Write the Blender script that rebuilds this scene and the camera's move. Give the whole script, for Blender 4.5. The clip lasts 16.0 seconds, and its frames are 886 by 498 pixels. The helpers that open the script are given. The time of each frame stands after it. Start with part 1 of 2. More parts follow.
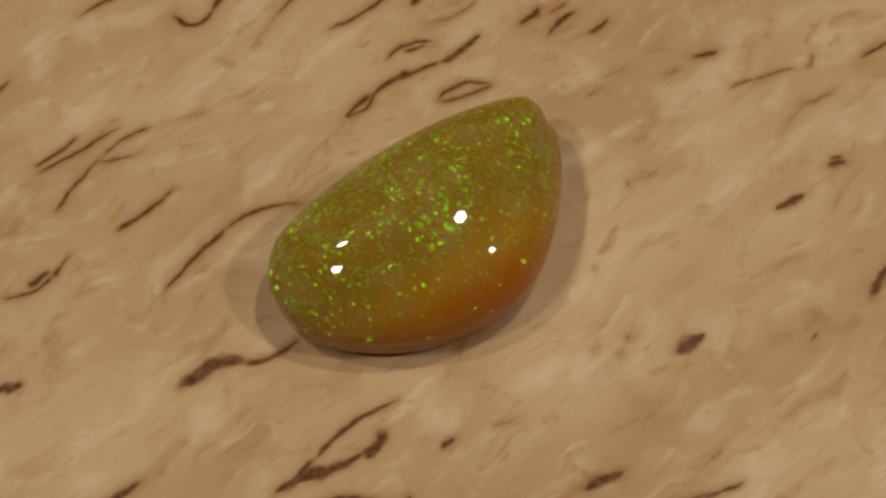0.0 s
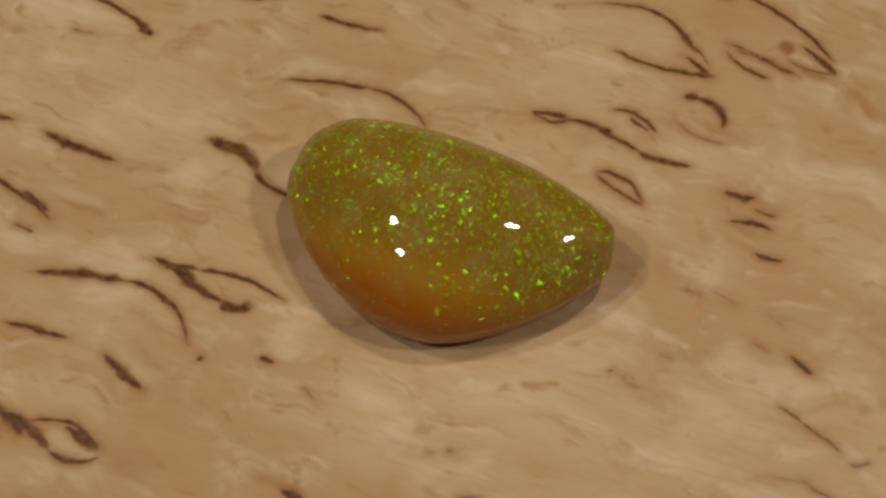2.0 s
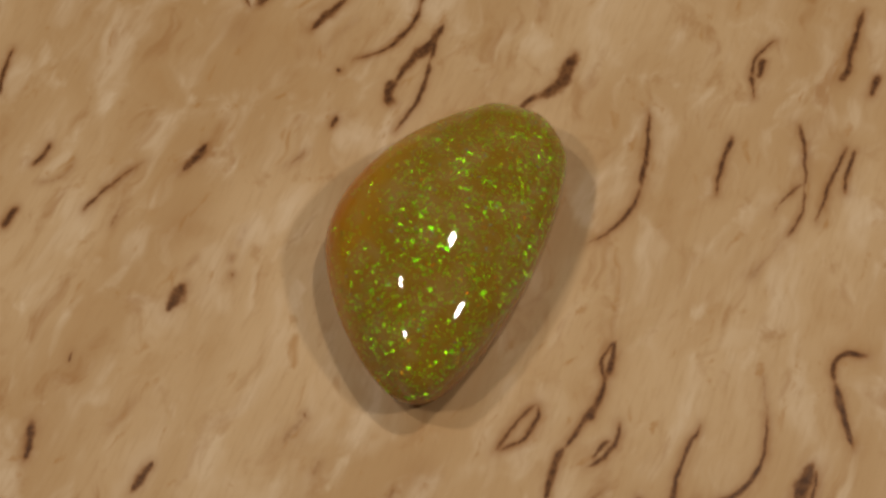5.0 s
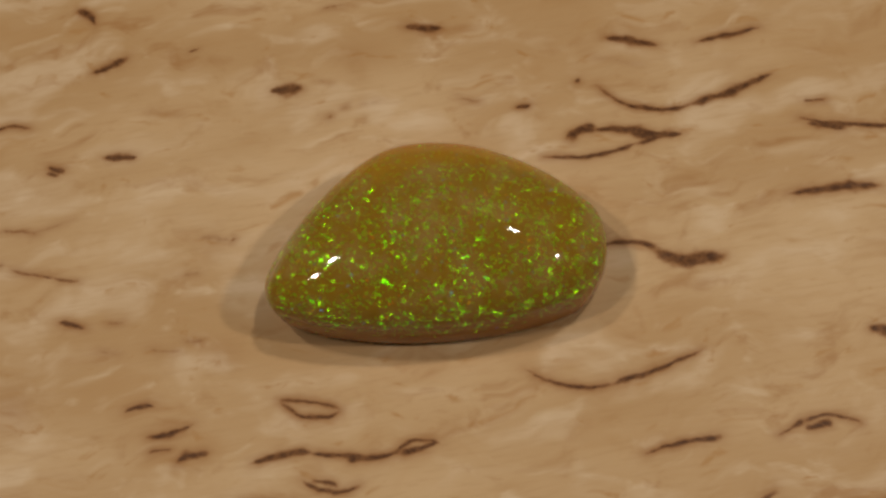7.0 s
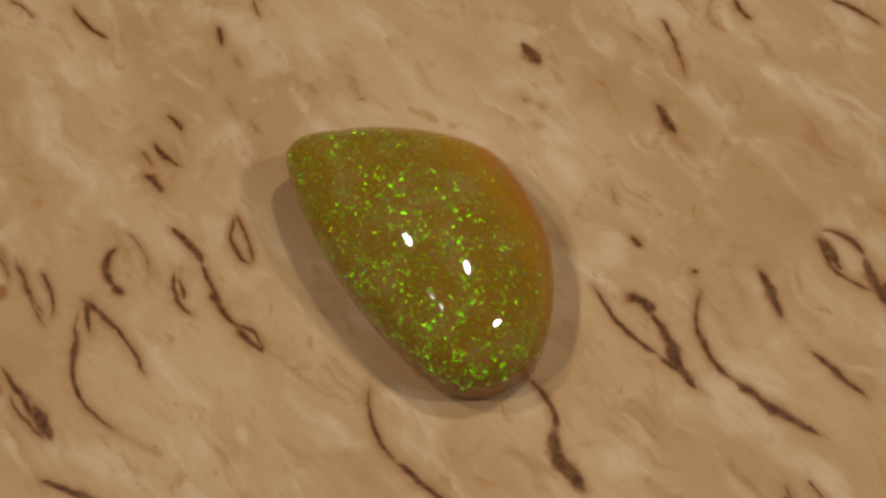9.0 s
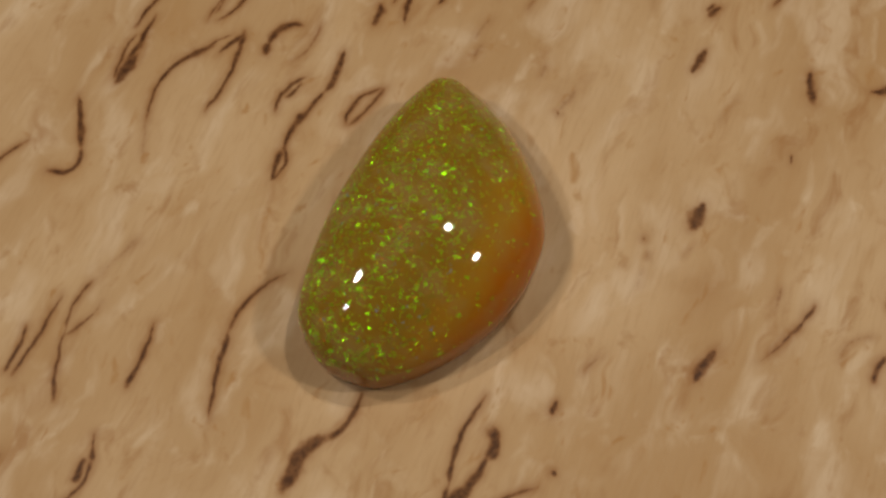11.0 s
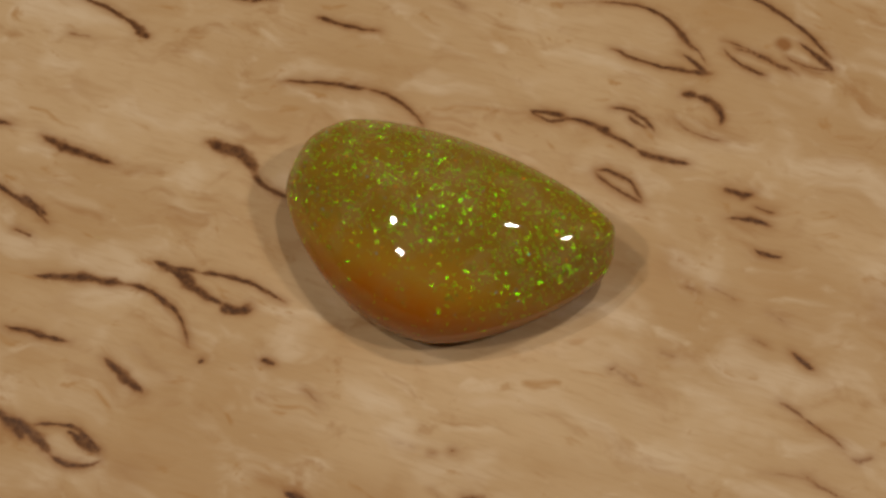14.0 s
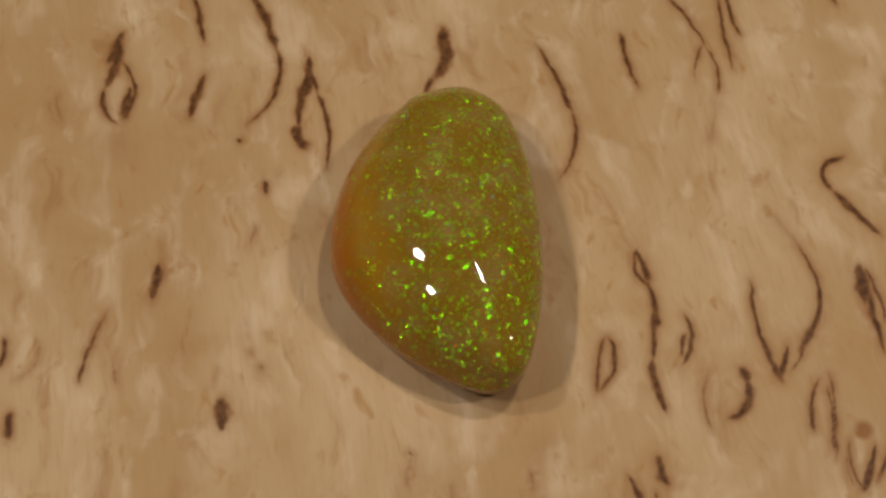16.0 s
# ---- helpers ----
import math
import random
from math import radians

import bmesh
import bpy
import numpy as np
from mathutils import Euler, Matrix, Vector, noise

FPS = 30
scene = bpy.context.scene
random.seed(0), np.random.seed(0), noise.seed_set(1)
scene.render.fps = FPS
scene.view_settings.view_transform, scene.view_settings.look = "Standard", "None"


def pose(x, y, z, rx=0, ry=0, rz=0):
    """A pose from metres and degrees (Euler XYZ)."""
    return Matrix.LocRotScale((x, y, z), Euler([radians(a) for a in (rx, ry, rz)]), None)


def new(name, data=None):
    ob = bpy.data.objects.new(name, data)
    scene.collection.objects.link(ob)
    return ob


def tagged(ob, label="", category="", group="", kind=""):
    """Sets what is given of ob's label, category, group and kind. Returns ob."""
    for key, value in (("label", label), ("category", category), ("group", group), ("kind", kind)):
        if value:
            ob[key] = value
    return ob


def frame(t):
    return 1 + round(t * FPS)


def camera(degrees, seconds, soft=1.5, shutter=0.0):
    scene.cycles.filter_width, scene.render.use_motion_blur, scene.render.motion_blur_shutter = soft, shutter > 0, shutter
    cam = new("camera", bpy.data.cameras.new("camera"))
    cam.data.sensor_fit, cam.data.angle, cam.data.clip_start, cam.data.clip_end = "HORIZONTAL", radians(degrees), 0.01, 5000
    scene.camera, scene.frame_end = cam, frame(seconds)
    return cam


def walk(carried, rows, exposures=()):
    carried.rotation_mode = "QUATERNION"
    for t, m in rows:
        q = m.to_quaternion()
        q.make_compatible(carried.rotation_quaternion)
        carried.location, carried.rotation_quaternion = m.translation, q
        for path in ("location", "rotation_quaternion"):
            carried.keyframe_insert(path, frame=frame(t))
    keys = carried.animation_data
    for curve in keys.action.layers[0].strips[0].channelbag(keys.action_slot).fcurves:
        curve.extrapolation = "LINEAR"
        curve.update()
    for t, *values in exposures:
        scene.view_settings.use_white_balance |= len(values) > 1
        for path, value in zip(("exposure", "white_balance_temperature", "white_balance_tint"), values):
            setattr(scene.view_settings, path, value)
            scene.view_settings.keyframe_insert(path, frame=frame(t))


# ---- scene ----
# The stone lies at the turntable's axis, which is the world's origin; the board's top is z = 0.
cam = camera(30.83, 16.0, soft=3.0)
EYE = pose(0.00043, -0.05252, 0.09666, 28.616, 3.356, -6.125)
walk(cam, [(0.0, EYE), (16.0, EYE)])

# ---- light: four small warm bulbs round the table, in a dim closed room ----
world = bpy.data.worlds.new("dim_room")
scene.world = world
world.use_nodes = True
world.node_tree.nodes["Background"].inputs["Color"].default_value = (0.9, 0.8, 0.7, 1)
world.node_tree.nodes["Background"].inputs["Strength"].default_value = 0.012
scene.view_settings.exposure = 0.0


def bulb(azimuth, elevation, watts, radius=0.0105, far=0.32):
    """A warm bulb, seen from the stone in that direction."""
    data = bpy.data.lights.new("bulb", "POINT")
    data.energy, data.color, data.shadow_soft_size = watts, (1.0, 0.90, 0.76), radius
    ob = new("bulb", data)
    a, e = radians(azimuth), radians(elevation)
    ob.location = (far * math.cos(e) * math.cos(a), far * math.cos(e) * math.sin(a), far * math.sin(e))
    return ob


WATTS = 0.845
bulb(26.6, 68.1, 1.12 * WATTS)
bulb(-18.4, 50.3, 1.12 * WATTS)
bulb(158.4, 62.6, 0.9 * WATTS)
bulb(-167.4, 60.4, 0.9 * WATTS)


# ---- materials ----
class Nodes:
    """A small hand for node trees: each call adds a node and returns it."""

    def __init__(self, name):
        self.mat = bpy.data.materials.new(name)
        self.mat.use_nodes = True
        self.tree = self.mat.node_tree
        self.tree.nodes.clear()
        self.out = self.tree.nodes.new("ShaderNodeOutputMaterial")

    def link(self, a, b):
        self.tree.links.new(a, b)

    def put(self, socket, value):
        if isinstance(value, bpy.types.NodeSocket):
            self.link(value, socket)
        elif isinstance(value, tuple) and len(value) == 3 and socket.type == "RGBA":
            socket.default_value = (*value, 1)
        else:
            socket.default_value = value

    def node(self, kind, **inputs):
        n = self.tree.nodes.new(kind)
        for key, value in inputs.items():
            self.put(n.inputs[key.replace("_", " ")], value)
        return n

    def math(self, op, a, b=0.0, clamp=False):
        n = self.tree.nodes.new("ShaderNodeMath")
        n.operation, n.use_clamp = op, clamp
        self.put(n.inputs[0], a)
        self.put(n.inputs[1], b)
        return n.outputs[0]

    def vec(self, op, a, b=(0.0, 0.0, 0.0)):
        n = self.tree.nodes.new("ShaderNodeVectorMath")
        n.operation = op
        self.put(n.inputs[0], a)
        if op == "SCALE":
            self.put(n.inputs[3], b)
        else:
            self.put(n.inputs[1], b)
        return n.outputs[1] if op == "DOT_PRODUCT" else n.outputs[0]

    def mix(self, fac, a, b, blend="MIX"):
        n = self.tree.nodes.new("ShaderNodeMix")
        n.data_type, n.blend_type = "RGBA", blend
        self.put(n.inputs[0], fac)
        self.put(n.inputs[6], a)
        self.put(n.inputs[7], b)
        return n.outputs[2]

    def ramp(self, value, low, high, a=0.0, b=1.0):
        n = self.tree.nodes.new("ShaderNodeMapRange")
        n.interpolation_type = "SMOOTHSTEP"
        for k, x in enumerate((value, low, high, a, b)):
            self.put(n.inputs[k], x)
        return n.outputs[0]

    def noise(self, vector, scale, detail=3.0, rough=0.55, distortion=0.0):
        return self.node("ShaderNodeTexNoise", Vector=vector, Scale=scale, Detail=detail, Roughness=rough, Distortion=distortion).outputs[0]

    def attribute(self, name):
        n = self.tree.nodes.new("ShaderNodeAttribute")
        n.attribute_name = name
        return n.outputs["Fac"]

    def millimetres(self, turn=0.0, scale=(1.0, 1.0, 1.0)):
        """Object space in millimetres, turned by that many degrees and then stretched."""
        co = self.tree.nodes.new("ShaderNodeTexCoord")
        m = self.node("ShaderNodeMapping", Vector=co.outputs["Object"], Rotation=(0, 0, radians(turn)))
        return self.vec("MULTIPLY", m.outputs[0], tuple(1000 * s for s in scale))


GRAIN = 33.0  # the grain's direction on the board, degrees


def birch_wood():
    n = Nodes("figured_birch")
    along = n.millimetres(-GRAIN, (0.42, 1.0, 1.0))
    fine = n.millimetres(-GRAIN, (0.12, 1.0, 1.0))
    plain = n.millimetres()
    curl = n.node("ShaderNodeTexNoise", Vector=plain, Scale=0.13, Detail=2.0, Roughness=0.55)
    bent = n.vec("SCALE", n.vec("SUBTRACT", curl.outputs[1], (0.5, 0.5, 0.5)), 5.0)
    figure = n.vec("ADD", along, bent)
    cloud = n.noise(along, 0.075, 2, 0.5, 0.3)
    wave = n.noise(figure, 0.30, 3, 0.5, 0.15)
    wisp = n.noise(n.vec("ADD", figure, (31.0, 17.0, 0.0)), 0.62, 3, 0.5, 0.2)
    patch = n.noise(n.vec("ADD", plain, (11.0, 5.0, 0.0)), 0.085, 2, 0.5)
    smudge = n.noise(n.vec("ADD", figure, (7.0, 53.0, 0.0)), 0.42, 4, 0.6, 0.3)
    touch = n.noise(n.vec("ADD", figure, (71.0, 29.0, 0.0)), 0.80, 3, 0.6, 0.15)
    silk = n.noise(fine, 3.2, 3, 0.6, 0.2)
    grit = n.noise(plain, 9.0, 2, 0.6)
    colour = n.mix(n.ramp(cloud, 0.36, 0.64), (0.47, 0.295, 0.143), (0.57, 0.392, 0.220))
    colour = n.mix(n.math("MULTIPLY", n.ramp(wave, 0.48, 0.76), 0.70), colour, (0.69, 0.535, 0.370))
    colour = n.mix(n.math("MULTIPLY", n.ramp(wave, 0.47, 0.24), 0.60), colour, (0.44, 0.255, 0.108))
    colour = n.mix(n.math("MULTIPLY", n.ramp(wisp, 0.56, 0.78), n.ramp(patch, 0.36, 0.58, 0.18, 0.5)), colour, (0.73, 0.58, 0.41))
    brown = n.math("MULTIPLY", n.ramp(smudge, 0.53, 0.73), n.ramp(patch, 0.36, 0.58, 0.28, 0.85))
    colour = n.mix(brown, colour, (0.375, 0.195, 0.075))
    colour = n.mix(n.math("MULTIPLY", n.ramp(touch, 0.60, 0.75), 0.65), colour, (0.40, 0.200, 0.060))
    colour = n.mix(n.math("MULTIPLY", n.ramp(silk, 0.48, 0.70), 0.26), colour, (0.42, 0.255, 0.120))
    colour = n.mix(n.math("MULTIPLY", n.ramp(grit, 0.52, 0.75), 0.10), colour, (0.36, 0.23, 0.12))
    stain = n.attribute("stain")
    colour = n.mix(n.math("MULTIPLY", stain, n.ramp(wisp, 0.3, 0.6, 0.6, 1.2)), colour, (0.30, 0.135, 0.045))
    bark = n.attribute("bark")
    rough_edge = n.math("ADD", bark, n.math("MULTIPLY", n.math("SUBTRACT", n.noise(plain, 2.6, 4, 0.65), 0.5), 0.45))
    dark = n.math("MULTIPLY", n.ramp(rough_edge, 0.18, 0.72), n.ramp(bark, 0.0, 0.25))
    core = n.math("MULTIPLY", n.ramp(rough_edge, 0.42, 0.92), n.ramp(n.noise(plain, 1.6, 4, 0.7), 0.68, 0.40, 0.40, 1.0))
    heart = n.mix(core, (0.255, 0.112, 0.040), (0.066, 0.023, 0.008))
    colour = n.mix(n.math("MULTIPLY", dark, 0.95), colour, heart)
    relief = n.math("SUBTRACT", n.math("MULTIPLY", silk, 0.5), n.math("MULTIPLY", dark, 0.4))
    fibre = n.node("ShaderNodeBump", Strength=0.7, Distance=0.0006, Height=n.math("ADD", wave, n.math("MULTIPLY", wisp, 0.5)))
    bump = n.node("ShaderNodeBump", Strength=0.25, Distance=0.0001, Height=relief)
    bsdf = n.node("ShaderNodeBsdfPrincipled", Base_Color=colour, Roughness=n.ramp(silk, 0.3, 0.7, 0.46, 0.60), Normal=bump.outputs[0])
    bsdf.inputs["Specular IOR Level"].default_value = 0.12
    # the sheen of the curly fibre, which rises and dips under the surface
    bsdf.inputs["Coat Weight"].default_value = 0.12
    bsdf.inputs["Coat Roughness"].default_value = 0.42
    n.link(fibre.outputs[0], bsdf.inputs["Coat Normal"])
    n.link(bsdf.outputs[0], n.out.inputs[0])
    return n.mat


def opal_body():
    """Honey-coloured body with green fire: tiny tilted mirrors in the stone, under a polished surface."""
    n = Nodes("crystal_opal")
    mm = n.millimetres()
    normal = n.tree.nodes.new("ShaderNodeTexCoord").outputs["Normal"]
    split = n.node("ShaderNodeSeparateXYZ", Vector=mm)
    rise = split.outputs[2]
    side = n.math("ADD", n.vec("DOT_PRODUCT", mm, (0.5, -0.866, 0.0)), n.math("MULTIPLY", rise, -0.55))
    cloud = n.noise(mm, 0.20, 3, 0.5)
    milk = n.noise(mm, 0.45, 4, 0.6)
    side = n.math("ADD", side, n.math("MULTIPLY", n.math("SUBTRACT", cloud, 0.5), 4.0))
    amber = n.ramp(side, -5.0, 6.0)
    colour = n.mix(n.ramp(amber, 0.10, 0.60), (0.235, 0.136, 0.012), (0.340, 0.172, 0.012))
    colour = n.mix(n.ramp(amber, 0.55, 1.0), colour, (0.37, 0.105, 0.003))
    colour = n.mix(n.math("MULTIPLY", n.ramp(milk, 0.40, 0.68), n.ramp(amber, 0.2, 0.8, 0.60, 0.25)), colour, (0.300, 0.205, 0.060))
    # shade at the translucent rim put into the colour: darker amber towards the base
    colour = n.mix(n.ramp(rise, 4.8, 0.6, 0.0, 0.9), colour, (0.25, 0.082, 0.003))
    spread = n.math("MULTIPLY", n.ramp(side, -5.5, 4.0, 1.0, 0.08), n.ramp(rise, 1.5, 3.8, 0.03, 1.0))
    mirrors = []

    def fire(colour, cell, share, size, hue_a, hue_b, tilt, gloss, shift, carve=2.1, rest=(0.085, 0.150, 0.000)):
        """One size of flakes: each cell is a cluster of specks with a tilt of its own. Returns the body's colour with their tint."""
        at = n.vec("ADD", mm, (shift, shift * 0.7, shift * 0.3))
        warp = n.node("ShaderNodeTexNoise", Vector=at, Scale=1.3 / cell, Detail=2.0, Roughness=0.6)
        at = n.vec("ADD", at, n.vec("SCALE", n.vec("SUBTRACT", warp.outputs[1], (0.5, 0.5, 0.5)), cell * 0.9))
        v = n.node("ShaderNodeTexVoronoi", Vector=at, Scale=1.0 / cell)
        pick = n.node("ShaderNodeSeparateColor", Color=v.outputs["Color"])
        patch = n.noise(n.vec("ADD", mm, (shift * 3, 0.0, 0.0)), 0.45, 2, 0.5)
        clump = n.noise(n.vec("ADD", mm, (0.0, shift * 2, 0.0)), 1.5, 3, 0.6, 0.5)
        chance = n.math("MULTIPLY", n.ramp(patch, 0.38, 0.60, 0.20, 1.0), n.math("MULTIPLY", n.ramp(clump, 0.43, 0.60, 0.25, 1.0), share))
        chance = n.math("MULTIPLY", chance, spread)
        on = n.math("LESS_THAN", pick.outputs[0], chance)
        mask = n.math("MULTIPLY", on, n.ramp(v.outputs["Distance"], size, size * 0.75))
        shard = n.noise(n.vec("MULTIPLY", at, (1.0, 1.9, 1.4)), carve / cell, 2, 0.6)
        mask = n.math("MULTIPLY", mask, n.ramp(shard, 0.50, 0.57))
        random_tilt = n.node("ShaderNodeTexWhiteNoise", Vector=v.outputs["Position"])
        jitter = n.vec("SCALE", n.vec("SUBTRACT", random_tilt.outputs["Color"], (0.5, 0.5, 0.5)), tilt)
        facet = n.vec("NORMALIZE", n.vec("ADD", n.vec("ADD", n.vec("SCALE", normal, 0.25), (0.0, 0.0, 0.75)), jitter))
        facet = n.vec("ADD", n.vec("SCALE", facet, 0.5), (0.5, 0.5, 0.5))
        turned = n.tree.nodes.new("ShaderNodeNormalMap")
        turned.space = "OBJECT"
        n.link(facet, turned.inputs["Color"])
        hue = n.mix(mask, (0.0, 0.0, 0.0), n.mix(n.ramp(pick.outputs[1], 0.2, 0.9), hue_a, hue_b))
        mirrors.append(n.node("ShaderNodeBsdfAnisotropic", Color=hue, Roughness=gloss, Normal=turned.outputs[0]).outputs[0])
        return n.mix(n.math("MULTIPLY", mask, 0.85), colour, rest)

    colour = fire(colour, 0.70, 0.70, 1.10, (0.003, 0.016, 0.000), (0.002, 0.012, 0.000), 0.8, 0.60, 7.0, 1.4, (0.205, 0.150, 0.016))
    colour = fire(colour, 0.28, 0.36, 0.80, (0.20, 0.64, 0.000), (0.06, 0.58, 0.000), 1.1, 0.32, 0.0, 3.0)
    colour = fire(colour, 0.20, 0.36, 0.75, (0.18, 0.62, 0.000), (0.06, 0.55, 0.000), 1.1, 0.33, 29.0, 2.5)
    colour = fire(colour, 0.15, 0.34, 0.62, (0.26, 0.85, 0.000), (0.08, 0.75, 0.000), 1.1, 0.32, 43.0)
    colour = fire(colour, 0.24, 0.07, 0.55, (0.01, 0.06, 0.12), (0.02, 0.08, 0.09), 1.0, 0.40, 13.0, 2.1, (0.11, 0.15, 0.09))
    colour = fire(colour, 0.20, 0.08, 0.50, (0.50, 0.07, 0.00), (0.45, 0.22, 0.00), 1.0, 0.40, 19.0, 2.1, (0.30, 0.10, 0.003))
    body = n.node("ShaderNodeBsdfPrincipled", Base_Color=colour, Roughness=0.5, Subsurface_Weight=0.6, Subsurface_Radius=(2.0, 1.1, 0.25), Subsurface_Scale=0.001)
    body.inputs["Specular IOR Level"].default_value = 0.0
    shader = body.outputs[0]
    for mirror in mirrors:
        join = n.tree.nodes.new("ShaderNodeAddShader")
        n.link(shader, join.inputs[0])
        n.link(mirror, join.inputs[1])
        shader = join.outputs[0]
    shine = n.node("ShaderNodeBsdfAnisotropic", Color=(1.0, 1.0, 1.0), Roughness=0.035)
    fresnel = n.node("ShaderNodeFresnel", IOR=1.45)
    top = n.tree.nodes.new("ShaderNodeMixShader")
    n.link(fresnel.outputs[0], top.inputs[0])
    n.link(shader, top.inputs[1])
    n.link(shine.outputs[0], top.inputs[2])
    n.link(top.outputs[0], n.out.inputs[0])
    return n.mat


def plain_paint(name, colour, rough):
    n = Nodes(name)
    mm = n.millimetres()
    tone = n.mix(n.ramp(n.noise(mm, 0.004, 4), 0.35, 0.65), tuple(c * 0.9 for c in colour), colour)
    bump = n.node("ShaderNodeBump", Strength=0.1, Distance=0.002, Height=n.noise(mm, 0.05, 3))
    bsdf = n.node("ShaderNodeBsdfPrincipled", Base_Color=tone, Roughness=rough, Normal=bump.outputs[0])
    n.link(bsdf.outputs[0], n.out.inputs[0])
    return n.mat


# ---- the room that closes the place ----
def slab(name, centre, size, material, label):
    bm = bmesh.new()
    bmesh.ops.create_cube(bm, size=1.0, matrix=Matrix.Translation(centre) @ Matrix.Diagonal((*size, 1)))
    mesh = bpy.data.meshes.new(name)
    bm.to_mesh(mesh)
    bm.free()
    mesh.materials.append(material)
    return tagged(new(name, mesh), label, "room", kind="structure")


THICK = 0.012  # of the board, metres
paint = plain_paint("matt_wall_paint", (0.15, 0.13, 0.115), 0.8)
top_paint = plain_paint("table_varnish", (0.12, 0.09, 0.07), 0.5)
slab("floor", (0, 0, -THICK - 0.025), (1.2, 1.2, 0.05), top_paint, "plain dark support surface under the birch board")
slab("wall_north", (0, 0.65, 0.45), (1.4, 0.1, 1.0), paint, "plain matt dark enclosing wall")
slab("wall_south", (0, -0.65, 0.45), (1.4, 0.1, 1.0), paint, "plain matt dark enclosing wall")
slab("wall_east", (0.65, 0, 0.45), (0.1, 1.2, 1.0), paint, "plain matt dark enclosing wall")
slab("wall_west", (-0.65, 0, 0.45), (0.1, 1.2, 1.0), paint, "plain matt dark enclosing wall")
slab("ceiling", (0, 0, 1.0), (1.4, 1.4, 0.1), paint, "plain matt dark enclosing ceiling")


# ---- the board: a fine sheet on which the dark figure of the birch is laid, fleck by fleck ----
HALF, FINE, STEP = 66.0, 42.0, 0.14  # millimetres
line = np.concatenate([np.linspace(-HALF, -FINE, 24)[:-1], np.linspace(-FINE, FINE, int(2 * FINE / STEP) + 1), np.linspace(FINE, HALF, 24)[1:]])
N = len(line)
gx, gy = np.meshgrid(line, line)
bark, stain = np.zeros((N, N)), np.zeros((N, N))


def soft_noise(x, y, size, seed):
    """Smooth value noise from -1 to 1 over patches of that size."""
    rng = np.random.RandomState(seed)
    table = rng.uniform(-1, 1, (64, 64))
    u, v = x / size + 200, y / size + 200
    i, j = np.floor(u).astype(int), np.floor(v).astype(int)
    fu, fv = u - i, v - j
    fu, fv = fu * fu * (3 - 2 * fu), fv * fv * (3 - 2 * fv)
    a, b = table[i % 64, j % 64], table[(i + 1) % 64, j % 64]
    c, d = table[i % 64, (j + 1) % 64], table[(i + 1) % 64, (j + 1) % 64]
    return (a * (1 - fu) + b * fu) * (1 - fv) + (c * (1 - fu) + d * fu) * fv


wx = gx + 0.09 * soft_noise(gx, gy, 0.9, 1) + 0.04 * soft_noise(gx, gy, 0.35, 2)
wy = gy + 0.09 * soft_noise(gx, gy, 0.9, 3) + 0.04 * soft_noise(gx, gy, 0.35, 4)
uneven = 1 + 0.34 * soft_noise(gx, gy, 0.8, 5) + 0.2 * soft_noise(gx, gy, 0.4, 6)


def fleck(x, y, heading, length, bend, w0, w1, w2, depth=1.0):
    """One dark streak of the figure: start, heading, length and bow of its arc, and its width at the start, middle and end, in millimetres."""
    h = radians(heading)
    ux, uy = math.cos(h), math.sin(h)
    u = np.linspace(0, 1, 17)
    bow = 4 * bend * length * u * (1 - u)
    px, py = x + ux * length * u - uy * bow, y + uy * length * u + ux * bow
    wide = w0 * (1 - u) * (1 - 2 * u) + 4 * w1 * u * (1 - u) + w2 * u * (2 * u - 1)
    edge = 2.0
    i0, i1 = np.searchsorted(line, (px.min() - edge, px.max() + edge))
    j0, j1 = np.searchsorted(line, (py.min() - edge, py.max() + edge))
    if i0 >= i1 or j0 >= j1:
        return
    X, Y = wx[j0:j1, i0:i1], wy[j0:j1, i0:i1]
    best, glow = np.zeros_like(X), np.zeros_like(X)
    for k in range(16):
        ax, ay, dx, dy = px[k], py[k], px[k + 1] - px[k], py[k + 1] - py[k]
        s = np.clip(((X - ax) * dx + (Y - ay) * dy) / (dx * dx + dy * dy + 1e-9), 0, 1)
        away = np.hypot(X - ax - s * dx, Y - ay - s * dy)
        w = wide[k] * (1 - s) + wide[k + 1] * s
        r = np.maximum(w * 0.5, 0.06) * uneven[j0:j1, i0:i1]
        along = (k + s) / 16
        fade = np.minimum(1, 0.55 + 4 * np.minimum(along, 1 - along)) * np.minimum(1, 0.52 + 1.4 * w)
        d = away / r
        hollow = np.clip(1 - d / 0.62, 0, 1) * np.clip((w - 0.42) / 0.35, 0, 1) * 0.22
        best = np.maximum(best, np.clip(1.08 - 0.58 * d - hollow, 0, 1) * fade * (d < 2))
        glow = np.maximum(glow, np.clip(1 - away / (r + 0.45), 0, 1) * 0.7 * fade + np.clip(1 - away / (2 * r + 1.3), 0, 1) ** 2 * 0.35)
    bark[j0:j1, i0:i1] = np.maximum(bark[j0:j1, i0:i1], best * depth)
    stain[j0:j1, i0:i1] = np.maximum(stain[j0:j1, i0:i1], np.minimum(glow, 0.9) * 0.8 * depth)


def blot(x, y, radius, strength):
    """A soft brown stain."""
    away = np.hypot(wx - x, wy - y) / radius
    np.maximum(stain, np.minimum(np.clip(1 - away, 0, 1) * strength, 0.9), out=stain)


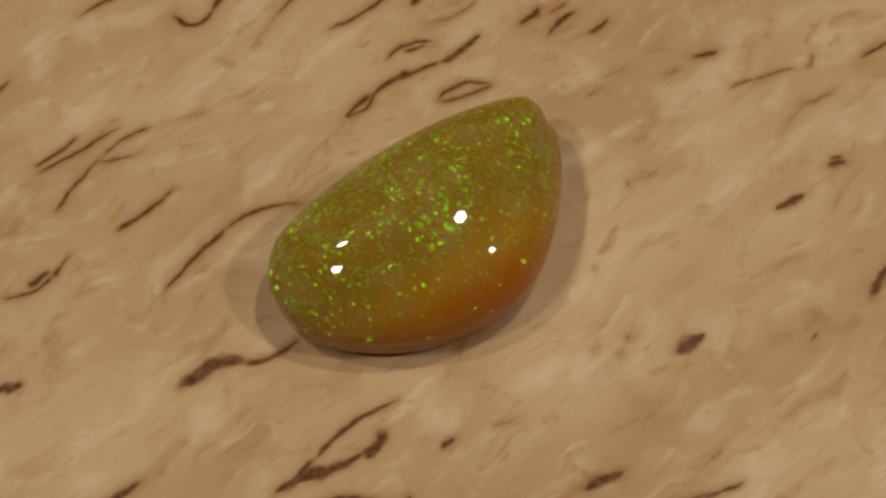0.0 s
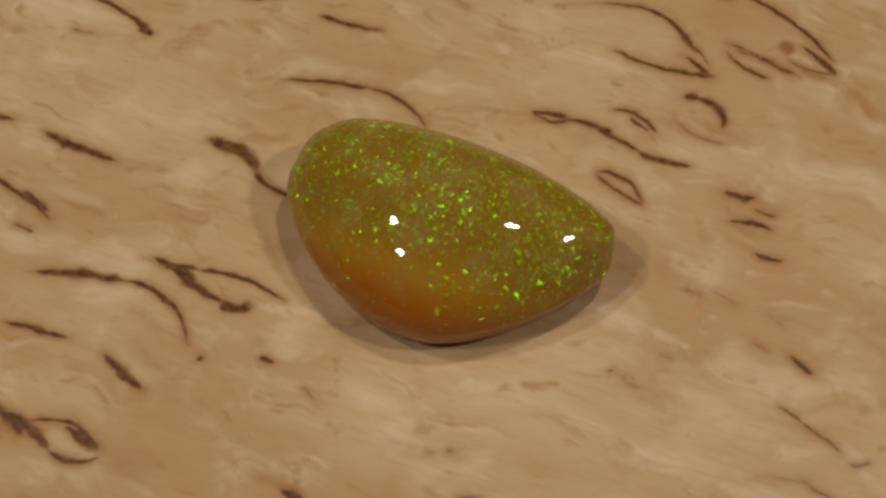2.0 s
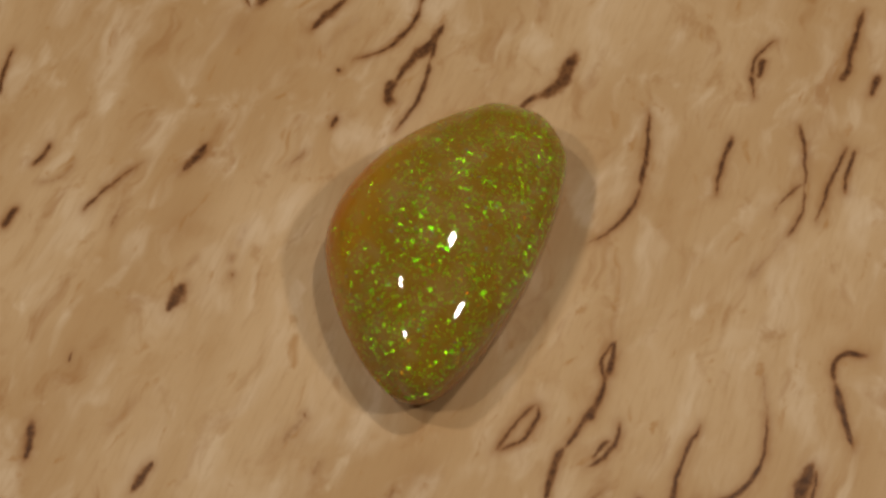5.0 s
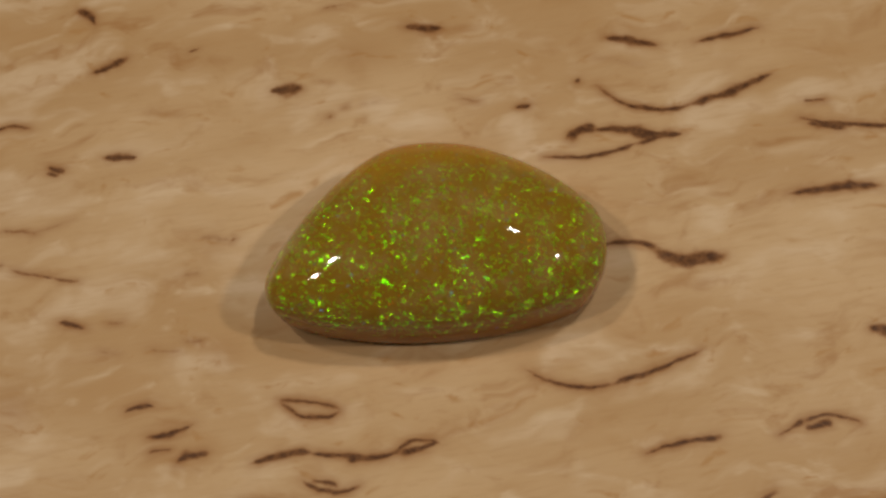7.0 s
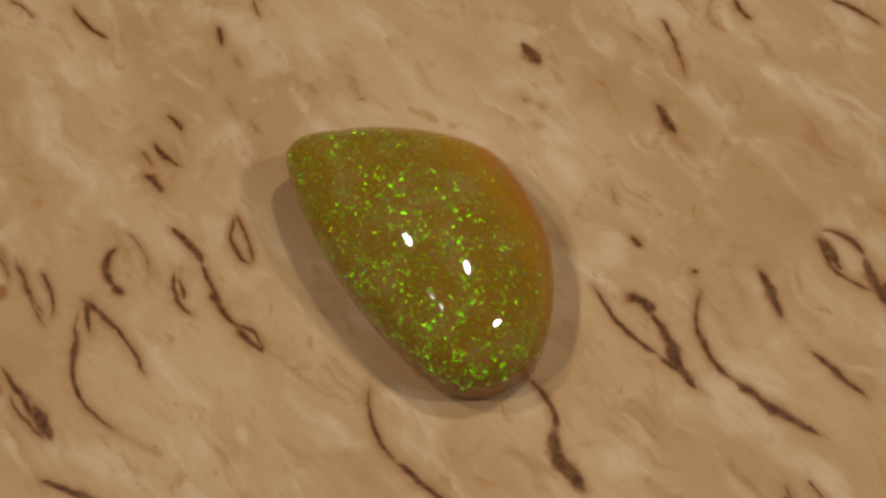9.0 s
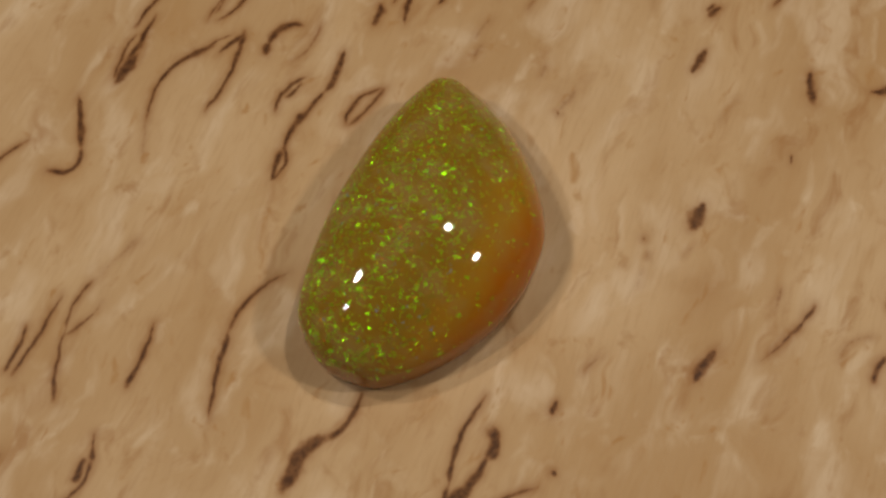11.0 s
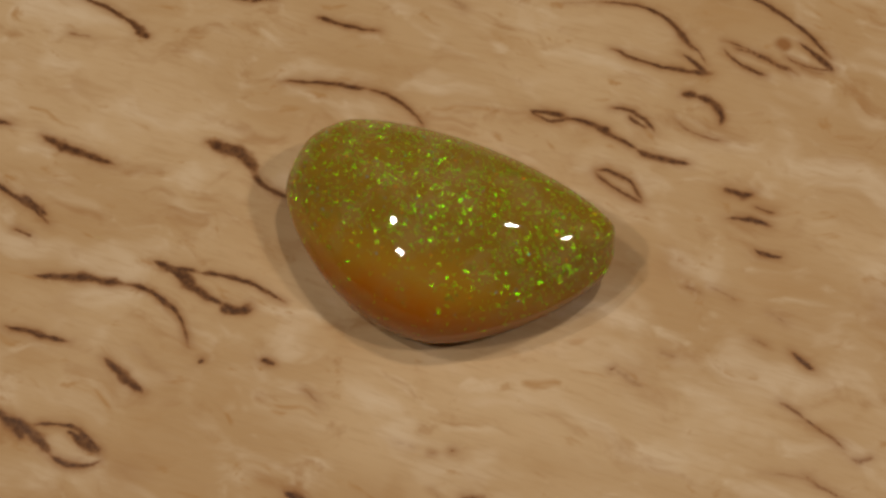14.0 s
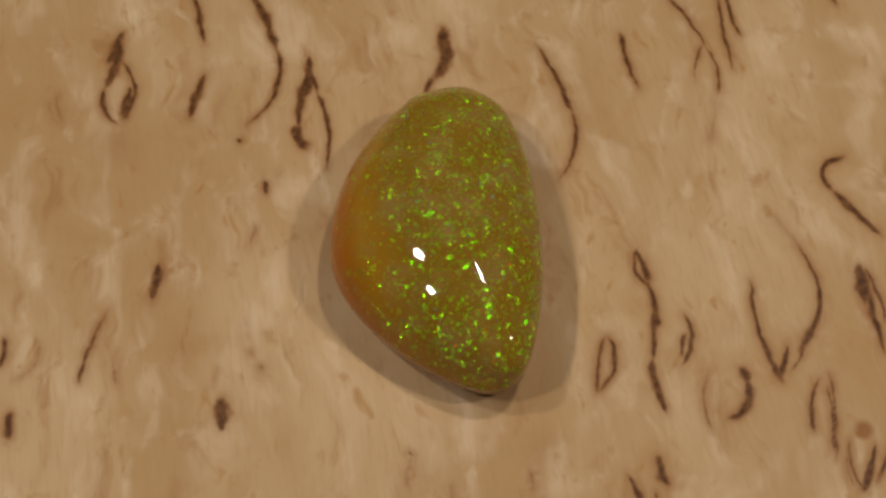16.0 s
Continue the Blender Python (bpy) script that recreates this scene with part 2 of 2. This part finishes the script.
fleck(-3.7, -10.2, -149, 6.7, -0.08, 0.23, 0.31, 0.31)
fleck(-9.5, -13.6, -141, 3.1, 0.03, 0.54, 0.46, 0.15)
fleck(-5.1, -12.3, -132, 1.9, 0.27, 0.55, 0.47, 0.55)
fleck(-6.3, -13.5, -162, 4.9, 0.05, 0.46, 0.62, 0.54)
fleck(-5.0, -17.2, -174, 6.8, -0.16, 0.19, 0.35, 0.31)
fleck(-11.8, -18.0, -135, 6.6, -0.01, 0.31, 0.69, 0.23)
fleck(-4.1, -21.3, -168, 3.9, 0.03, 0.24, 0.64, 0.24)
fleck(-1.7, -26.1, -135, 3.4, 0.14, 0.24, 0.33, 0.41)
fleck(-4.2, -28.5, -164, 4.8, -0.08, 0.40, 0.72, 0.32)
fleck(-2.2, -25.9, -151, 5.1, -0.18, 0.64, 0.32, 0.32)
fleck(-10.4, -23.3, -142, 4.9, -0.00, 0.20, 0.39, 0.23)
fleck(-9.9, -4.9, -161, 3.9, 0.11, 0.26, 0.34, 0.45)
fleck(-13.6, -6.0, -162, 4.5, -0.13, 0.52, 0.96, 0.37)
fleck(-8.7, 5.5, -169, 5.7, -0.12, 0.18, 0.29, 0.29)
fleck(-14.3, 4.4, -136, 6.5, -0.02, 0.29, 0.36, 0.18)
fleck(-20.5, -13.5, -152, 6.4, 0.03, 0.22, 0.66, 0.29)
fleck(-20.0, -19.5, -168, 2.6, 0.04, 0.30, 0.52, 0.30)
fleck(-19.2, -21.3, -154, 1.5, -0.00, 0.23, 0.23, 0.23)
fleck(5.4, 13.6, -168, 4.1, 0.06, 0.30, 0.27, 0.23)
fleck(5.3, 13.7, -168, 4.1, -0.17, 0.27, 0.30, 0.23)
fleck(5.2, 18.3, -146, 4.0, 0.05, 0.23, 0.45, 0.30)
fleck(1.9, 16.1, -165, 3.6, -0.02, 0.30, 0.37, 0.52)
fleck(-1.5, 15.2, -142, 2.4, -0.08, 0.52, 0.33, 0.30)
fleck(-3.1, 14.0, -147, 3.0, 0.17, 0.30, 0.26, 0.22)
fleck(-3.4, 14.0, -142, 2.7, -0.02, 0.37, 0.37, 0.22)
fleck(4.1, 22.0, 173, 3.0, -0.24, 0.26, 0.52, 0.44)
fleck(1.1, 22.4, -137, 1.0, -0.07, 0.44, 0.52, 0.30)
fleck(4.9, 21.2, -155, 3.6, 0.07, 0.15, 0.19, 0.11, depth=0.6)
fleck(1.7, 18.1, -164, 3.8, -0.15, 0.19, 0.30, 0.22)
fleck(1.0, 17.9, -168, 1.8, 0.02, 0.19, 0.30, 0.19)
fleck(0.3, 24.4, -147, 7.5, 0.06, 0.44, 0.33, 0.26)
fleck(-0.1, 24.2, -174, 2.4, -0.02, 0.36, 0.33, 0.15)
fleck(2.9, 27.4, -167, 3.7, 0.09, 0.29, 0.33, 0.22)
fleck(3.9, 28.9, -159, 4.7, -0.04, 0.18, 0.22, 0.18)
fleck(5.7, 31.3, -178, 3.3, -0.02, 0.37, 0.44, 0.29)
fleck(5.6, 31.0, -149, 2.8, 0.11, 0.15, 0.18, 0.11, depth=0.7)
fleck(14.6, 18.3, -146, 2.0, 0.12, 0.16, 0.35, 0.16)
fleck(12.3, 19.3, -139, 3.0, -0.07, 0.23, 0.35, 0.19)
fleck(11.7, 20.2, -148, 1.5, 0.03, 0.19, 0.23, 0.15)
fleck(9.7, 20.1, -142, 2.1, 0.12, 0.23, 0.69, 0.23)
fleck(22.0, 14.1, -173, 2.0, -0.01, 0.20, 0.37, 0.16)
fleck(28.7, 12.9, -129, 1.5, 0.17, 0.25, 0.42, 0.21, depth=0.6)
fleck(27.2, 11.8, -169, 5.0, -0.04, 0.21, 0.29, 0.29, depth=0.8)
fleck(16.9, -8.1, -152, 2.3, 0.02, 0.33, 0.92, 0.33)
fleck(10.2, -16.9, -162, 3.0, -0.03, 0.25, 0.58, 0.17)
fleck(25.5, 1.4, -156, 2.3, -0.02, 0.34, 0.59, 0.25)
fleck(30.4, 9.9, -149, 6.2, -0.08, 0.13, 0.25, 0.17, depth=0.5)
fleck(37.4, 12.9, -172, 5.3, -0.11, 0.26, 0.34, 0.34)
fleck(-9.7, 22.3, 19, 7.8, 0.18, 0.19, 0.34, 0.45)
fleck(-9.8, 26.6, 34, 3.0, -0.07, 0.38, 0.90, 0.30)
fleck(-9.7, 27.0, 35, 4.3, 0.05, 0.26, 0.26, 0.26)
fleck(-17.6, 23.3, 4, 2.9, -0.39, 0.39, 0.35, 0.31)
fleck(-14.7, 23.5, 60, 4.5, -0.01, 0.31, 0.50, 0.23)
fleck(-1.2, -13.9, 31, 1.0, 0.09, 0.24, 0.36, 0.20)
fleck(11.7, -19.3, 7, 5.7, -0.05, 0.11, 0.23, 0.31)
fleck(15.2, -17.2, 32, 1.5, 0.00, 0.15, 0.15, 0.15, depth=0.7)
fleck(15.8, -22.6, -4, 3.0, 0.20, 0.15, 0.19, 0.11, depth=0.6)
fleck(16.4, -25.1, 26, 2.1, 0.10, 0.38, 0.38, 0.38)
fleck(21.1, -21.9, 31, 1.6, -0.05, 0.45, 0.45, 0.45)
fleck(-22.0, 5.3, 35, 4.9, -0.03, 0.41, 0.29, 0.21)
fleck(-26.4, 7.5, 50, 5.3, 0.04, 0.33, 0.25, 0.21)
fleck(-23.0, 11.5, 32, 4.0, 0.08, 0.20, 0.24, 0.20)
fleck(-23.4, 11.1, 9, 3.3, -0.04, 0.20, 0.20, 0.12)
fleck(-27.7, 10.8, 28, 6.6, -0.01, 0.29, 0.29, 0.21)
fleck(-27.9, 11.3, 36, 3.5, -0.02, 0.33, 0.33, 0.33)
fleck(-1.8, -31.8, 50, 2.5, -0.16, 0.17, 0.21, 0.12, depth=0.5)
fleck(-3.7, -17.2, 73, 0.2, -0.07, 0.33, 0.33, 0.33)
fleck(28.3, -6.8, 49, 2.7, 0.02, 0.58, 0.66, 0.37)
fleck(27.7, 3.4, 6, 1.3, 0.10, 0.15, 0.46, 0.15)
fleck(-30.0, 1.0, 19, 3.6, -0.14, 0.24, 0.28, 0.32)
fleck(-26.5, 2.2, 55, 1.9, 0.04, 0.32, 0.24, 0.16)
fleck(-28.3, 1.7, 31, 1.7, 0.01, 0.24, 0.64, 0.24)
fleck(-33.6, 7.9, 29, 1.9, -0.04, 0.50, 0.50, 0.50)
fleck(-32.9, 5.5, 31, 1.9, 0.06, 0.49, 0.49, 0.49)
fleck(-35.6, 14.9, 38, 7.0, -0.05, 0.34, 0.34, 0.34)
fleck(-29.6, -6.1, 19, 1.0, -0.00, 0.47, 0.47, 0.47)
fleck(-33.5, -20.6, 29, 5.8, -0.02, 0.21, 0.34, 0.34)
fleck(-28.8, -23.6, 22, 10.1, 0.07, 0.38, 0.38, 0.33)
fleck(-5.9, 30.1, 10, 10.7, 0.08, 0.36, 0.36, 0.36)
fleck(-11.6, 19.9, 53, 3.6, -0.00, 0.17, 0.21, 0.17, depth=0.5)
fleck(-35.2, -7.9, 19, 6.5, 0.07, 0.25, 0.38, 0.59)
fleck(-32.8, -10.2, 39, 1.9, 0.00, 0.21, 0.21, 0.21, depth=0.7)
fleck(-3.1, 24.8, -1, 2.6, 0.08, 0.25, 0.21, 0.17)
fleck(-4.0, 30.1, -148, 6.1, -0.00, 0.23, 0.45, 0.68)
fleck(17.2, -31.2, -133, 4.2, 0.05, 0.25, 0.37, 0.17)
fleck(25.7, 25.0, -144, 4.3, -0.08, 0.26, 0.34, 0.38)
fleck(27.0, 29.8, -140, 2.7, 0.07, 0.22, 0.22, 0.22)
fleck(-36.9, 2.9, 33, 7.0, 0.01, 0.25, 0.51, 0.17)
fleck(33.9, -9.3, 163, 2.0, 0.16, 0.50, 0.50, 0.17)
fleck(36.2, -17.6, -161, 2.2, -0.27, 0.34, 0.34, 0.34)
fleck(23.6, -9.6, 38, 0.9, 0.00, 0.11, 0.22, 0.11)
fleck(2.2, -12.8, 8, 1.9, 0.01, 0.11, 0.22, 0.11, depth=0.6)
fleck(16.9, 14.7, 11, 1.5, -0.00, 0.12, 0.16, 0.21, depth=0.5)
fleck(13.8, 3.8, 85, 0.3, 0.00, 0.18, 0.16, 0.15, depth=0.9)
fleck(11.1, -9.0, 48, 0.3, 0.00, 0.15, 0.15, 0.15, depth=0.8)
fleck(11.8, -7.9, 61, 0.3, 0.00, 0.19, 0.19, 0.19, depth=0.8)
fleck(-3.5, -19.4, -170, 4.0, 0.00, 0.11, 0.11, 0.11, depth=0.4)
fleck(15.7, 7.8, -146, 1.0, -0.00, 0.33, 0.33, 0.33, depth=0.4)
fleck(6.1, 22.3, -157, 3.9, 0.00, 0.12, 0.12, 0.12, depth=0.35)
fleck(24.6, -3.2, -165, 2.8, -0.00, 0.16, 0.16, 0.16, depth=0.35)
fleck(15.2, 13.6, -163, 2.2, 0.00, 0.30, 0.24, 0.19, depth=0.5)
fleck(18.8, 12.9, -159, 1.1, 0.00, 0.37, 0.30, 0.22, depth=0.5)
fleck(16.1, 4.7, -163, 2.3, -0.00, 0.31, 0.54, 0.15, depth=0.45)
fleck(-15.5, 14.4, -167, 1.8, 0.00, 0.50, 0.39, 0.29, depth=0.4)
fleck(12.2, 11.7, 26, 1.3, -0.00, 0.33, 0.25, 0.17, depth=0.5)
fleck(9.0, -10.3, 34, 1.5, 0.00, 0.23, 0.23, 0.23, depth=0.4)
fleck(1.5, 19.8, 23, 4.1, -0.08, 0.15, 0.18, 0.15, depth=0.8)
fleck(-1.3, 27.1, 21, 5.8, 0.03, 0.18, 0.22, 0.14)
fleck(2.6, 29.6, 33, 3.6, -0.12, 0.14, 0.18, 0.14)
fleck(-24.8, 24.4, 15, 7.8, 0.09, 0.25, 0.34, 0.21)
fleck(31.9, 1.3, 29, 3.0, -0.15, 0.16, 0.28, 0.16)
fleck(15.6, -16.8, 27, 1.1, 0.00, 0.18, 0.18, 0.18, depth=0.6)
fleck(-19.4, 13.3, 10, 4.1, 0.08, 0.12, 0.20, 0.12, depth=0.5)
fleck(27.9, 3.9, 13, 1.0, -0.01, 0.24, 0.37, 0.20, depth=0.8)
fleck(7.1, -35.0, 172, 3.4, 0.10, 0.17, 0.25, 0.12, depth=0.7)
fleck(-0.4, -30.0, -142, 2.6, 0.04, 0.16, 0.20, 0.16, depth=0.6)
fleck(14.6, -10.3, -175, 1.6, -0.02, 0.17, 0.17, 0.17, depth=0.5)
fleck(26.8, 8.6, 17, 2.7, 0.01, 0.15, 0.22, 0.18, depth=0.8)
fleck(-12.1, -15.5, 23, 3.3, 0.00, 0.22, 0.80, 0.65)
fleck(-6.4, -13.5, 38, 2.1, -0.19, 0.51, 0.55, 0.33)
fleck(-12.2, -15.6, 22, 3.7, 0.02, 0.18, 0.74, 0.44)
fleck(-17.6, -7.4, 27, 3.7, 0.07, 0.25, 0.86, 0.36)
fleck(-2.5, -26.0, -163, 2.6, 0.01, 0.57, 0.57, 0.23)
fleck(-9.2, 26.8, 24, 2.4, -0.00, 0.22, 0.67, 0.30)
fleck(-9.0, -29.7, 10, 2.8, 0.01, 0.34, 0.93, 0.34)
fleck(-1.9, 15.1, 24, 1.5, -0.03, 0.38, 0.60, 0.38)
blot(1.7, 30.2, 0.9, 1.6)
blot(21.7, 21.1, 2.8, 0.35)
blot(-0.2, -25.2, 2.6, 0.28)
blot(-0.7, -25.4, 1.6, 0.25)
blot(10.4, 12.0, 2.0, 0.25)
blot(12.1, -13.1, 2.9, 0.22)
blot(15.2, 4.7, 2.1, 0.25)
blot(-13.2, -22.3, 1.7, 0.15)


def birch_board():
    drop = np.clip(np.maximum(np.abs(gx), np.abs(gy)) - (HALF - 2.0), 0, 2.0)
    gz = -(2.0 - np.sqrt(np.maximum(4.0 - drop**2, 0)))
    co = np.stack([gx, gy, gz], -1).reshape(-1, 3)
    ring = np.concatenate([np.arange(N), N - 1 + N * np.arange(1, N), N * (N - 1) + np.arange(N - 2, -1, -1), N * np.arange(N - 2, 0, -1)])
    low = co[ring].copy()
    low[:, 2] = -THICK * 1000
    verts = np.concatenate([co, low]) / 1000
    a = (np.arange(N - 1)[:, None] * N + np.arange(N - 1)[None, :]).ravel()
    quads = np.stack([a, a + 1, a + N + 1, a + N], 1)
    R = len(ring)
    k = np.arange(R)
    sides = np.stack([ring[k], N * N + k, N * N + (k + 1) % R, ring[(k + 1) % R]], 1)
    faces = np.concatenate([quads, sides])
    mesh = bpy.data.meshes.new("wooden_board")
    mesh.vertices.add(len(verts))
    mesh.vertices.foreach_set("co", verts.ravel())
    mesh.loops.add(faces.size + R)
    mesh.loops.foreach_set("vertex_index", np.concatenate([faces.ravel(), N * N + k[::-1]]).astype(np.int32))
    mesh.polygons.add(len(faces) + 1)
    mesh.polygons.foreach_set("loop_start", (np.arange(len(faces) + 1) * 4).astype(np.int32))
    mesh.update(calc_edges=True)
    mesh.validate()
    for name, grid in (("bark", bark), ("stain", stain)):
        layer = mesh.attributes.new(name, "FLOAT", "POINT")
        layer.data.foreach_set("value", np.concatenate([grid.ravel(), np.zeros(R)]).astype(np.float32))
    mesh.polygons.foreach_set("use_smooth", np.concatenate([np.ones(len(quads)), np.zeros(R + 1)]).astype(bool))
    mesh.materials.append(birch_wood())
    return tagged(new("wooden_board", mesh), "pale figured birch board with dark brown bark flecks", "board")


# ---- the opal ----
UNIT = 0.110


def opal():
    """A domed, half-moon pebble: waved outline, round girdle, drawn-in base, uneven dome leaning to its straight side."""
    turns, rows = 320, 120
    phi = np.arange(turns) * 2 * math.pi / turns
    cx, cy, girdle, height = -0.00398, 0.00687, 0.02759, 0.06888
    sx, sy, power = 0.01643, -0.00374, 1.09475
    crown_x, crown_y, rise_x, rise_y = -0.02388, -0.00905, 0.34892, 2.51260
    even = (0.00932, -0.00626, -0.00086, 0.00082, -0.00050, -0.00007, 0.00029)
    odd = (0.01709, 0.00127, -0.00151, 0.00178, 0.00061, -0.00025, 0.00033)
    round_off = (-0.0660, -0.3413, -0.2098, -0.2098, -0.2098, -0.2098, -0.2098)
    shoulder = (-0.07957, -0.19169, 0.00272, -0.04189, -0.06884, -0.02005, -0.03728)
    upper = (0.06233, 0.04829, -0.00530, 0.05616, 0.03407, -0.00418, 0.03094)
    ripple = (0.03192, 0.02104, 0.04222, -0.00993, 0.02503)
    base = 0.9148 + -0.0401 * np.cos(phi) + -0.0115 * np.sin(phi)

    def swell(terms):
        # how far the dome stands out, round the stone
        out = np.full_like(phi, terms[0])
        for k in range(1, len(terms) // 2 + 1):
            out += terms[2 * k - 1] * np.cos(k * phi) + terms[2 * k] * np.sin(k * phi)
        return out

    def rim(up):
        # the outline of the section at that share of the rise
        reach, slope = np.full_like(phi, 0.08513), np.zeros_like(phi)
        for k, (a, b, off) in enumerate(zip(even, odd, round_off), 2):
            a, b = a * (1 + off * up), b * (1 + off * up)
            reach += a * np.cos(k * phi) + b * np.sin(k * phi)
            slope += k * (b * np.cos(k * phi) - a * np.sin(k * phi))
        return reach * np.cos(phi) - slope * np.sin(phi), reach * np.sin(phi) + slope * np.cos(phi)

    verts, faces = [], []
    steps = np.concatenate([np.linspace(-math.pi / 2, 0, 20), np.linspace(0, math.pi / 2, rows)[1:-1]])
    for a in steps:
        up = max(math.sin(a), 0.0)
        if a < 0:
            rho = base + (1 - base) * max(math.cos(a), 0.0) ** 1.689
        else:
            rho = math.cos(a) ** power * (1 + math.sin(2 * a) * (swell(shoulder) + 2 * math.sin(a) * swell(upper)) + math.sin(4 * a) * swell(ripple))
        x, y = rim(up)
        x, y = x * rho, y * rho
        z = girdle * (1 + math.sin(a)) + 0 * x if a < 0 else girdle + (height - girdle) * up * (1 + rise_x * x + rise_y * y)
        x, y = x + cx + sx * up + crown_x * up**3, y + cy + sy * up + crown_y * up**3
        verts += [tuple(v) for v in np.stack([x, y, z], 1) * UNIT]
    for i in range(len(steps) - 1):
        for j in range(turns):
            k = (j + 1) % turns
            faces.append((i * turns + j, i * turns + k, (i + 1) * turns + k, (i + 1) * turns + j))
    verts.append(((cx + sx + crown_x) * UNIT, (cy + sy + crown_y) * UNIT, height * UNIT))
    top = (len(steps) - 1) * turns
    for j in range(turns):
        faces.append((top + j, top + (j + 1) % turns, len(verts) - 1))
    faces.append(tuple(range(turns - 1, -1, -1)))
    mesh = bpy.data.meshes.new("opal")
    mesh.from_pydata(verts, [], faces)
    mesh.polygons.foreach_set("use_smooth", np.ones(len(faces), dtype=bool))
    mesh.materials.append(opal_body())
    return tagged(new("opal", mesh), "polished honey-brown opal pebble with green fire on the birch board", "gemstone")


board = birch_board()
stone = opal()


def motions():
    """The turntable: board and stone turn together, clockwise from above, once in twelve seconds."""
    rows = [(0.0, 0.0), (0.5, 14.2), (1.0, 29.9), (1.5, 44.2), (2.0, 59.9), (2.5, 74.1), (3.0, 89.8), (3.5, 104.1), (4.0, 119.8), (4.5, 134.4), (5.0, 149.4), (5.5, 164.3), (6.0, 179.3), (6.5, 193.9), (7.0, 209.6), (7.5, 223.9), (8.0, 239.6), (8.5, 253.8), (9.0, 269.5), (9.5, 284.1), (10.0, 299.1), (10.5, 314.1), (11.0, 329.0), (11.5, 343.6), (12.0, 359.3), (12.5, 373.6), (13.0, 389.3), (13.5, 403.5), (14.0, 419.2), (14.5, 433.5), (15.0, 449.2), (15.5, 463.4), (16.0, 479.1)]
    turned = [(t, pose(0, 0, 0, 0, 0, -a)) for t, a in rows]
    walk(board, turned)
    walk(stone, turned)


motions()
